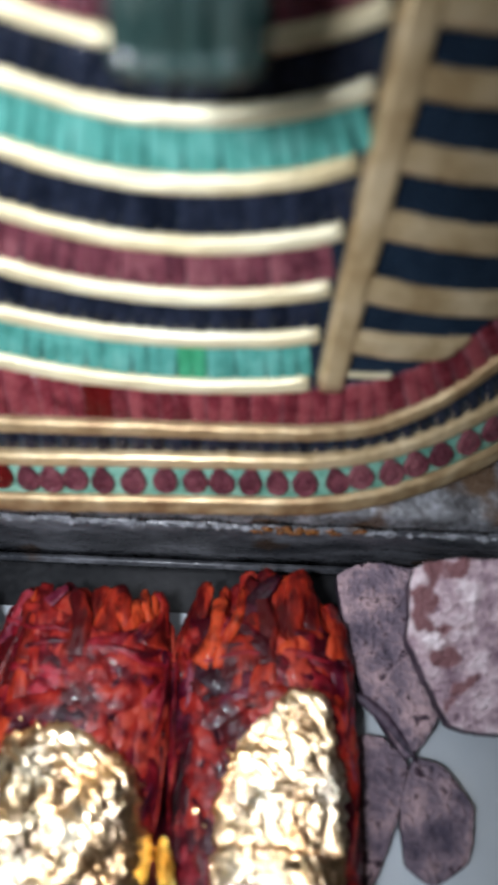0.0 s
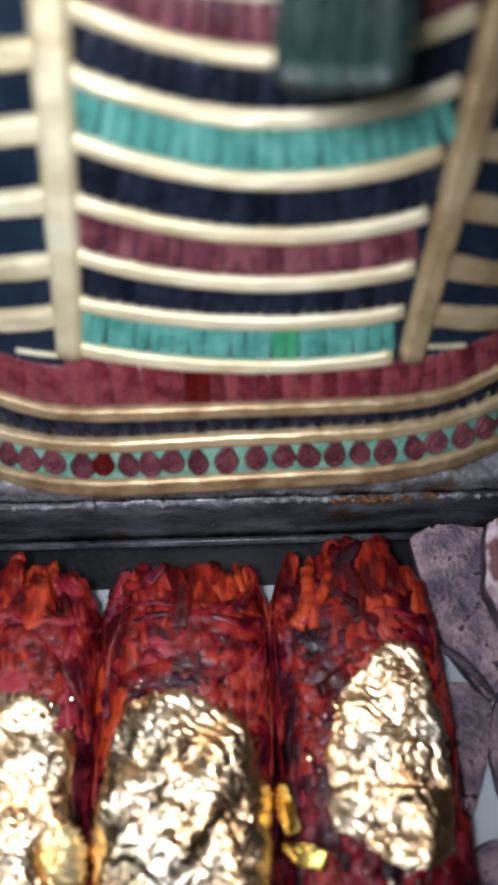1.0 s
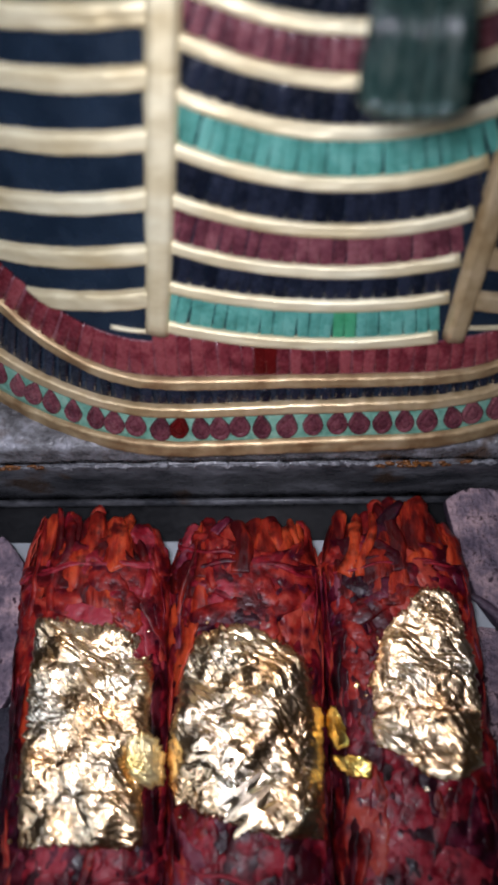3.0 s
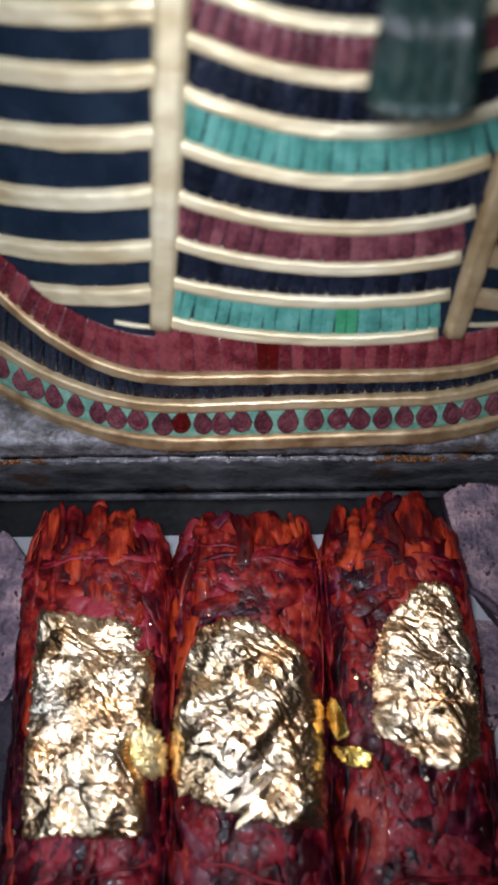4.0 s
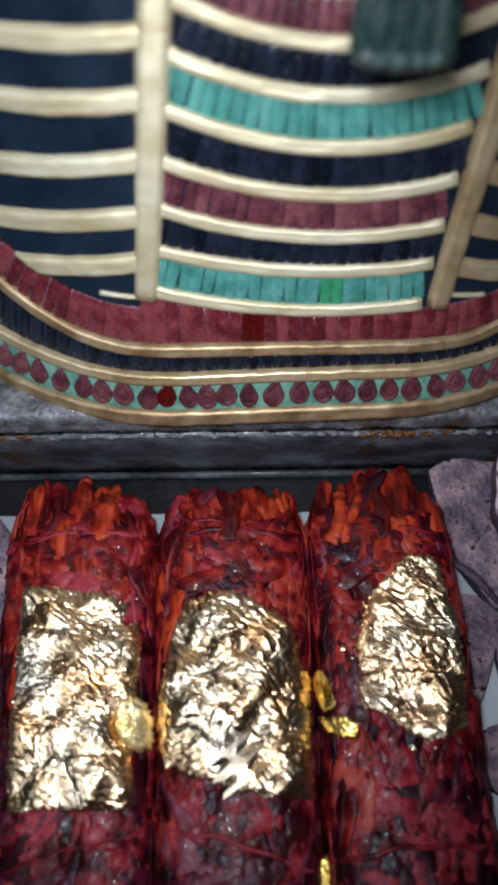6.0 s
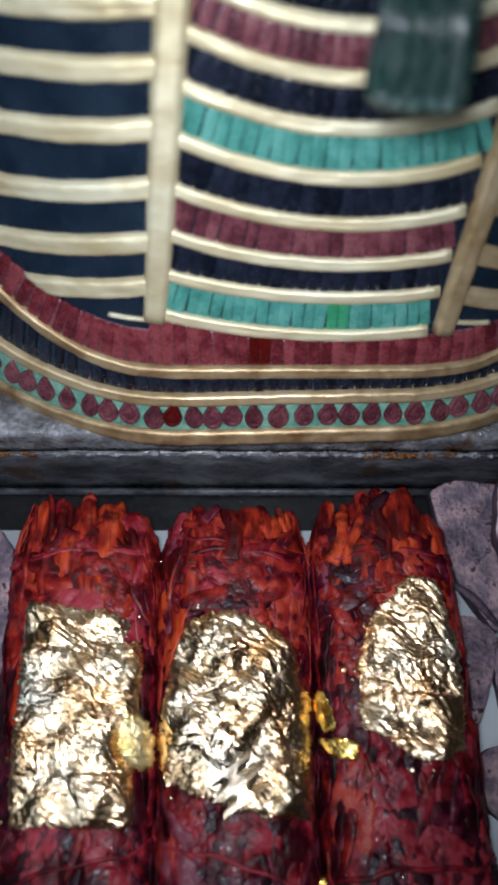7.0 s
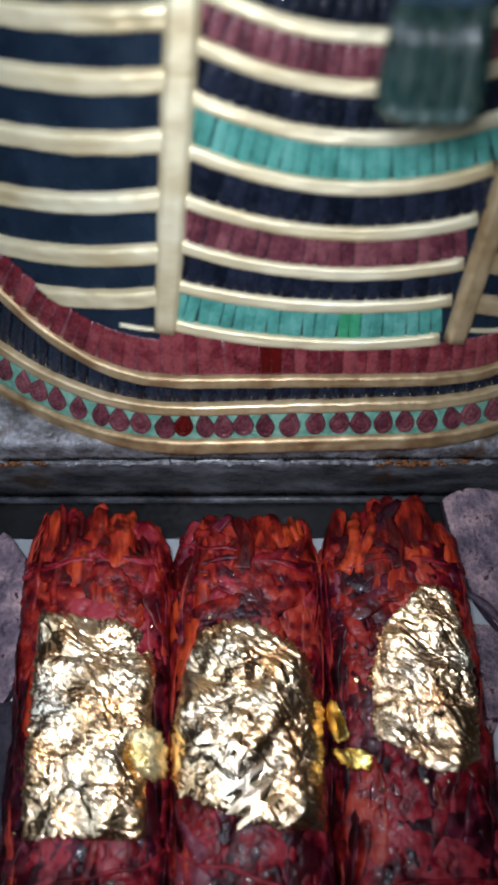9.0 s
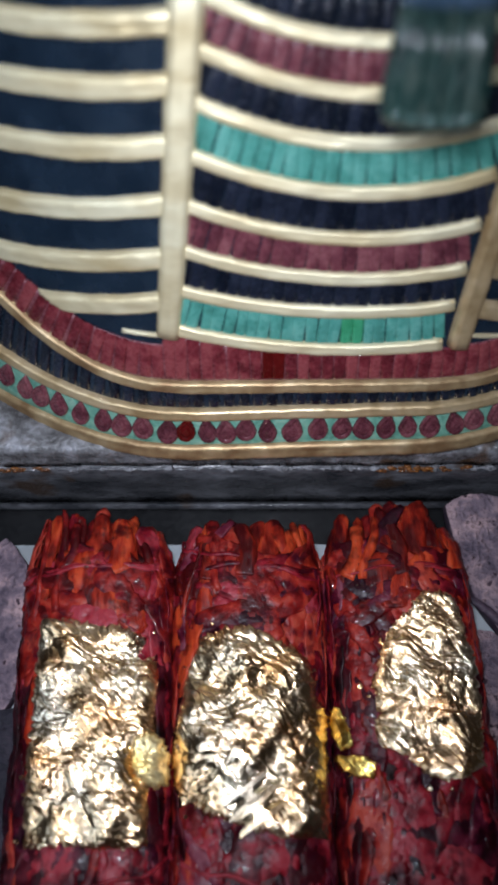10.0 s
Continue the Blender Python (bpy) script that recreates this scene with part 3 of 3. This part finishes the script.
    # wide leaves wound across below the stalks, and near the low end
    for y0, cnt, wmin, wmax, spread in ((0.053, 17, 0.0040, 0.0090, 0.034), (-0.078, 9, 0.0036, 0.0085, 0.050)):
        for k in range(cnt):
            yy = y0 + spread * ((k + rg.random()) / cnt - 0.5)
            sl = rg.gauss(0, 0.013)
            a0 = rg.uniform(-14, 120)
            a1 = a0 + rg.uniform(35, 95)
            w = rg.uniform(wmin, wmax)
            path, hv = [], []
            for i in range(22):
                f = i / 21
                path.append((math.radians(a0 + (a1 - a0) * f), yy + sl * (2 * f - 1) + 0.0016 * math.sin(f * 6 + k), -0.0007 if y0 > 0 else -0.0018))
                hv.append(w * (0.10 + 0.9 * math.sqrt(math.sin(0.06 + f * 3.02))) * (1 + 0.12 * math.sin(f * 11 + k)))
            pick = rg.random()
            m_ = (BRICK if pick < 0.56 else WRAP if pick < 0.82 else PLUM if pick < 0.90 else STALK) if y0 > 0 else (PLUM if pick < 0.4 else WRAP)
            part("wound_leaf", petal(path, hv, rg.uniform(0.0001, 0.0005), seed * 5 + k + y0, 0.0, 0.9, 13), m_, ob)
    for y0, cnt in ((0.066, 1), (0.063, 1), (-0.076, 1), (-0.11, 1)):
        for k in range(cnt):
            yy, sl = y0 + rg.gauss(0, 0.002), rg.gauss(0, 0.005 if y0 > 0 else 0.014)
            path = [(math.radians(-14 + 208 * i / 33), yy + sl * (2 * i / 33 - 1) + 0.0012 * math.sin(i * 0.45 + k) + 0.0007 * math.sin(i * 1.1 + 2 * k), -0.0002 + 0.0005 * math.sin(i * 0.7 + k)) for i in range(34)]
            part("fibre", cord(path, rg.uniform(0.0004, 0.0009), seed + k), WRAP, ob)
    return ob


bundle(-0.1020, 2.1, 0.0955, lambda u: -0.009 * max(0.0, u) - 0.003 * max(0.0, -u - 0.6), 11, "bundle of dark red stalks wrapped with a square of gold leaf")
bundle(-0.0275, 0.7, 0.0925, lambda u: -0.004 * u * u, 23, "bundle of dark red stalks with arched gold leaf")
bundle(0.0480, 1.3, 0.0990, lambda u: -0.011 * u * u, 37, "bundle of dark red stalks with slanting gold leaf")


def crumple(x, y, s, fine=1.0, swell=1.0):
    """Folds of crushed leaf: slow swells, flat facets that meet in creases, and fine crushing that comes and goes."""
    a = 0.6 * x + 0.8 * y
    b = 0.8 * x - 0.6 * y
    warp = 0.004 * noise.noise((x * 60, y * 60, s))
    crush = min(1.0, max(0.15, 0.55 + 1.6 * noise.noise((x * 45, y * 45, s + 9))))
    h = 0.0046 * swell * noise.noise((x * 36, y * 32, s + 4)) + 0.0022 * noise.noise((x * 85, y * 75, s + 6))
    for f, slope in ((120, 0.19), (210, 0.20), (400, 0.25 * (0.3 + 0.7 * crush)), (760, 0.20 * crush * fine), (1300, 0.07 * crush * fine)):
        d = noise.voronoi((a * f * 1.35 + s + warp * f, b * f * 0.75 - warp * f, s * 1.7 + f), distance_metric="DISTANCE_SQUARED")[0]
        h += slope / (2 * f) * (d[1] - d[0])
    return h


def sheet(name, cx, outline, seed, parent, fine=1.0, lift=0.0016, lean=0.0, rings=150, around=620, flat=None, material=FOIL, ragged=1.0, swell=1.0):
    """A sheet of crushed gold leaf that lies over a bundle, within an outline of (x, y)."""
    n = len(outline)
    mx, my = sum(p[0] for p in outline) / n, sum(p[1] for p in outline) / n
    rg = random.Random(seed)

    def edge(a):
        d = Vector((math.cos(a), math.sin(a)))
        best = 0.0
        for i in range(n):
            p, q = Vector(outline[i]), Vector(outline[(i + 1) % n])
            e = q - p
            den = d.x * e.y - d.y * e.x
            if abs(den) < 1e-12:
                continue
            w = p - Vector((mx, my))
            t = (w.x * e.y - w.y * e.x) / den
            u = (w.x * d.y - w.y * d.x) / den
            if t > 0 and -1e-6 <= u <= 1 + 1e-6:
                best = max(best, t)
        return best or 0.02

    bm = bmesh.new()
    grid = []
    for j in range(around):
        a = math.tau * j / around
        c, d = math.cos(a), math.sin(a)
        R = edge(a)
        R += 1.5 * ragged * (0.0010 * noise.noise((c * 7, d * 7, seed)) + 0.0010 * noise.noise((c * 19, d * 19, seed)) + 0.0009 * noise.noise((c * 45, d * 45, seed)))
        row = []
        for i in range(1, rings + 1):
            r = R * (i / rings) ** 0.72
            aa = a + (rg.gauss(0, 0.25) * math.tau / around if i < rings - 1 else 0.0)
            x, y = mx + r * math.cos(aa) + rg.gauss(0, 0.0001), my + r * math.sin(aa) + rg.gauss(0, 0.0001)
            if flat is None:
                u = min(0.985, abs(x - cx) / (HALF + 0.003))
                z = MID + (TALL + 0.0005) * (1 - u ** 2.5) ** (1 / 2.5)
            else:
                z = flat
            z += lift + lean * (x - cx) + crumple(x, y, seed, fine, swell) - 0.0030 * (i / rings) ** 12
            row.append(bm.verts.new((x, y, z)))
        grid.append(row)
    mid = bm.verts.new((mx, my, (sum(r[0].co.z for r in grid) / around)))
    for j in range(around):
        a, b = grid[j], grid[(j + 1) % around]
        bm.faces.new((mid, a[0], b[0]))
        for i in range(rings - 1):
            if (i + j) % 2:
                bm.faces.new((a[i], a[i + 1], b[i + 1]))
                bm.faces.new((a[i], b[i + 1], b[i]))
            else:
                bm.faces.new((a[i], a[i + 1], b[i]))
                bm.faces.new((a[i + 1], b[i + 1], b[i]))
    low = bmesh.ops.extrude_face_region(bm, geom=bm.faces[:])
    for v in low["geom"]:
        if isinstance(v, bmesh.types.BMVert):
            v.co.z -= 0.0004
    ob = new(name, mesh_of(name, bm, material, False))
    ob.parent = parent
    return ob


def flake(cx, x, y, size, seed, parent, material=FOIL):
    """A torn speck of leaf beside a sheet."""
    rg = random.Random(seed)
    pts = [(x + size * rg.uniform(0.6, 1.2) * math.cos(a), y + size * rg.uniform(0.6, 1.2) * math.sin(a)) for a in np.linspace(0, math.tau, 7, endpoint=False)]
    return sheet("flake", cx, pts, seed, parent, 1.5, 0.0014, 0.0, 5, 22, None, material, 0.2)


def gold_leaf(cx, outlines, seed, label, fine, lean, flakes):
    """One gilded wrapping: its sheets and the specks torn off them."""
    ob = tagged(new("gold_leaf"), label, "gold leaf", "gold leaf on the bundles")
    for k, o in enumerate(outlines):
        sheet("sheet", cx, o, seed + 29 * k, ob, fine, 0.0016 + 0.0007 * k, lean, swell=0.35 if lean > 0 else 1.0)
    for k, (x, y, size) in enumerate(flakes):
        flake(cx, x, y, size, seed * 7 + k, ob)
    return ob


gold_leaf(-0.1015, [[(-0.127, 0.036), (-0.117, 0.037), (-0.105, 0.036), (-0.090, 0.034), (-0.078, 0.029), (-0.072, 0.018), (-0.071, 0.0), (-0.070, -0.022), (-0.073, -0.042), (-0.072, -0.060), (-0.083, -0.062), (-0.103, -0.060), (-0.125, -0.060), (-0.126, -0.051), (-0.127, -0.028), (-0.127, -0.003), (-0.128, 0.018)]],
          3, "crumpled shiny gold leaf on a red bundle", 1.0, -0.05, [(-0.129, -0.033, 0.0012), (-0.128, -0.058, 0.0010), (-0.127, -0.040, 0.0008), (-0.074, 0.031, 0.0009)])
arched = gold_leaf(-0.0275, [[(-0.059, 0.016), (-0.052, 0.028), (-0.040, 0.032), (-0.027, 0.034), (-0.013, 0.027), (0.0, 0.017), (0.005, -0.001), (0.008, -0.009), (0.006, -0.058), (-0.016, -0.057), (-0.029, -0.054), (-0.036, -0.051), (-0.050, -0.047), (-0.062, -0.043), (-0.064, -0.022), (-0.061, -0.004)]],
                   8, "arched crumpled gold leaf on a red bundle", 1.1, 0.0, [(-0.046, 0.034, 0.0009), (0.003, 0.013, 0.0010), (-0.056, -0.049, 0.0010)])
gold_leaf(0.0490, [[(0.037, 0.030), (0.056, 0.049), (0.066, 0.050), (0.072, 0.047), (0.075, 0.026), (0.078, 0.022), (0.078, 0.002), (0.078, -0.009), (0.052, -0.007), (0.030, -0.007), (0.030, 0.0), (0.028, 0.005), (0.032, 0.015)],
                   [(0.031, -0.0045), (0.041, -0.004), (0.052, -0.0055), (0.064, -0.0065), (0.078, -0.0075), (0.076, -0.029), (0.066, -0.034), (0.057, -0.035), (0.048, -0.031), (0.042, -0.025), (0.031, -0.021), (0.028, -0.012)]],
          15, "slanting crumpled gold leaf on a red bundle", 1.2, 0.10, [(0.0230, 0.005, 0.0017), (0.0265, 0.0005, 0.0008), (0.050, -0.0385, 0.0016), (0.060, -0.0385, 0.0009), (0.034, 0.026, 0.0008)])
for cx, pts, sd, size, metal, words, up, flat in (
        (0.0490, [(0.0085, -0.004), (0.0130, -0.003), (0.0165, -0.012), (0.0185, -0.021), (0.0130, -0.023), (0.0090, -0.015)], 21, (30, 120), YELLOW, "small yellow scrap of gold leaf between two bundles", 0.0030, None),
        (0.0490, [(0.0100, -0.0240), (0.0160, -0.0250), (0.0220, -0.0245), (0.0280, -0.0280), (0.0270, -0.0345), (0.0200, -0.0340), (0.0120, -0.0300)], 24, (30, 120), YELLOW, "small yellow scrap of gold leaf between two bundles", 0.0030, None),
        (0.0105, [(0.0080, -0.080), (0.0120, -0.079), (0.0130, -0.090), (0.0125, -0.104), (0.0085, -0.105), (0.0075, -0.092)], 33, (16, 70), YELLOW, "small yellow scrap of gold leaf between two bundles", 0.0015, 0.0090),
        (-0.1015, [(-0.0800, -0.017), (-0.0740, -0.014), (-0.0680, -0.016), (-0.0640, -0.024), (-0.0640, -0.036), (-0.0700, -0.038), (-0.0760, -0.035), (-0.0805, -0.029)], 27, (34, 140), PALE, "round pale yellow scrap of gold leaf beside a bundle", 0.0028, None)):
    scrap = sheet("gold_scrap", cx, pts, sd, None, 1.6, up, 0.0, *size, flat, metal, 0.8)
    tagged(scrap, words, "gold leaf")


def pleats(cx, cy, z, turn, wide, long, folds, parent):
    """A folded strip of leaf in sharp pleats, fixed on the leaf below."""
    rows = []
    m = pose(cx, cy, z, 0, 0, turn)
    for i in range(2 * folds + 1):
        u = (i / (2 * folds) - 0.5) * wide
        h = (0.00022 if i % 2 else 0.0) + 0.00015 * noise.noise((i * 3.3, cx * 99, 1))
        ln = long * (0.72 + 0.28 * math.sin(1.0 + i * 1.7))
        rows.append([m @ Vector(p) for p in ((-ln / 2, u, h - 0.0008), (-ln / 6, u, h + 0.0003), (ln / 6, u, h + 0.0004), (ln / 2, u, h - 0.0008), (ln / 2, u, h - 0.0013), (-ln / 2, u, h - 0.0013))])
    ob = new("fold", mesh_of("fold", grid_shell(rows), FOIL, False))
    ob.parent = parent
    return ob


pleats(-0.0265, -0.044, 0.0252, 33, 0.016, 0.026, 4, arched)
pleats(-0.0330, -0.024, 0.0254, 52, 0.009, 0.015, 3, arched)


# ---- juice under the bundles, its darkness also the shade in the gaps ----
rows = []
for k, h in ((1.0, 0.0), (1.0, 0.0006), (0.985, 0.0011), (0.6, 0.0012), (0.1, 0.0012)):
    loop = []
    for a in np.linspace(0, math.tau, 120, endpoint=False):
        c, d = math.cos(a), math.sin(a)
        q = (abs(c) ** 5 + abs(d) ** 5) ** -0.2
        wob = 1 + 0.03 * noise.noise((c * 6, d * 6, 2))
        loop.append((-0.026 + 0.105 * q * c * k * wob, -0.060 + 0.118 * q * d * k * wob, TRAY + h - 0.0001))
    rows.append(loop)
tagged(new("gap_shade_pool", mesh_of("gap_shade_pool", grid_shell(rows), SHADE_JUICE)), "dark red juice on the tray, added also as the shade between the bundles", "juice")


# ---- mauve slices ----
def slice_of(outline, z_low, rise, thick, material, seed, label):
    """A thick uneven slice; rise is its height gained for each metre away."""
    n = len(outline)
    mx, my = sum(p[0] for p in outline) / n, sum(p[1] for p in outline) / n
    y_low = min(p[1] for p in outline)
    dense = []
    for i in range(n):
        p0, p1, p2, p3 = (Vector(outline[(i + k - 1) % n]) for k in range(4))
        for t in np.linspace(0, 1, 10, endpoint=False):
            dense.append(0.6 * p1.lerp(p2, t) + 0.4 * 0.5 * (2 * p1 + (p2 - p0) * t + (2 * p0 - 5 * p1 + 4 * p2 - p3) * t * t + (3 * p1 - p0 - 3 * p2 + p3) * t ** 3))
    rows = []
    c = Vector((mx, my))
    for k, h in ((0.2, 0), (0.55, 0), (0.97, 0), (1.0, 0.3), (1.0, 0.8), (0.99, 0.95), (0.965, 1.0), (0.82, 1.0), (0.65, 1.0), (0.5, 1.0), (0.35, 1.0), (0.2, 1.0), (0.06, 1.0)):
        loop = []
        for q in dense:
            p = c + (q - c) * (k * (1 + 0.03 * noise.noise((q.x * 140, q.y * 140, seed)) + 0.015 * noise.noise((q.x * 500, q.y * 500, seed))))
            bump = (0.0012 * noise.noise((p.x * 75, p.y * 75, seed)) + 0.0011 * noise.noise((p.x * 190, p.y * 190, seed + 3))) * h
            loop.append((p.x, p.y, z_low + rise * (p.y - y_low) + thick * h + bump))
        rows.append(loop)
    ob = tagged(new("dried_slice"), label, "dried slice", "mauve slices on the tray")
    part("rind", grid_shell(rows[:6], 1), RIND, ob, "dark purple dried rind")
    part("flesh", grid_shell(rows[5:], 2), material, ob)
    return ob


slice_of([(0.086, 0.036), (0.097, 0.036), (0.107, 0.026), (0.102, 0.006), (0.094, -0.014), (0.086, -0.024), (0.083, 0.000)], TRAY + 0.0005, 0.05, 0.0065, MAUVE, 5, "rounded dull mauve dried slice lying on the white tray")
slice_of([(0.110, 0.029), (0.122, 0.026), (0.133, 0.011), (0.129, -0.009), (0.115, -0.017), (0.105, -0.010), (0.103, 0.012)], TRAY + 0.0005, 0.05, 0.0065, MAUVE, 9, "round dull mauve dried slice lying on the white tray")
slice_of([(0.077, 0.100), (0.090, 0.106), (0.112, 0.104), (0.126, 0.100), (0.124, 0.070), (0.119, 0.042), (0.107, 0.028), (0.089, 0.052), (0.082, 0.072)], TRAY + 0.0005, 0.20, 0.010, MAUVE, 13, "pointed grey-mauve dried slice leaning by the plinth")
slice_of([(0.103, 0.094), (0.122, 0.098), (0.142, 0.097), (0.160, 0.092), (0.160, 0.040), (0.136, 0.038), (0.122, 0.041), (0.112, 0.055), (0.103, 0.070)], TRAY + 0.008, 0.70, 0.012, PINK, 17, "large pale pink mottled slice propped on the plinth")
slice_of([(-0.156, 0.083), (-0.143, 0.070), (-0.139, 0.045), (-0.142, 0.012), (-0.150, -0.004), (-0.175, 0.000), (-0.180, 0.060)], TRAY + 0.0005, 0.12, 0.010, MAUVE, 21, "grey-mauve mottled slice on the white tray")
slice_of([(-0.143, 0.000), (-0.138, -0.020), (-0.139, -0.060), (-0.150, -0.075), (-0.180, -0.060), (-0.178, -0.010)], TRAY + 0.0005, 0.02, 0.009, SHADED_PURPLE, 25, "blue-purple dried slice on the white tray, darkened for shade")
slice_of([(0.088, -0.032), (0.100, -0.026), (0.114, -0.034), (0.116, -0.056), (0.104, -0.064), (0.091, -0.054)], TRAY + 0.0005, 0.02, 0.009, MAUVE, 29, "broken dull mauve slice beside a red bundle")

# ---- a curled twig between the slices ----
rows = []
for i in range(24):
    f = i / 23
    c = Vector((0.084 + 0.026 * f, 0.052 - 0.010 * f - 0.014 * f * f, 0.0005 - 0.006 * f))
    r = 0.0006 + 0.0019 * math.sin(0.25 + 2.7 * f)
    rows.append([c + Vector((0.5 * r * math.cos(a), r * math.cos(a), 0.8 * r * math.sin(a))) for a in np.linspace(0, math.tau, 10, endpoint=False)])
tagged(new("twig", mesh_of("twig", grid_shell(rows), RIND)), "thin dark purple curled twig lying over the mauve slices", "twig")
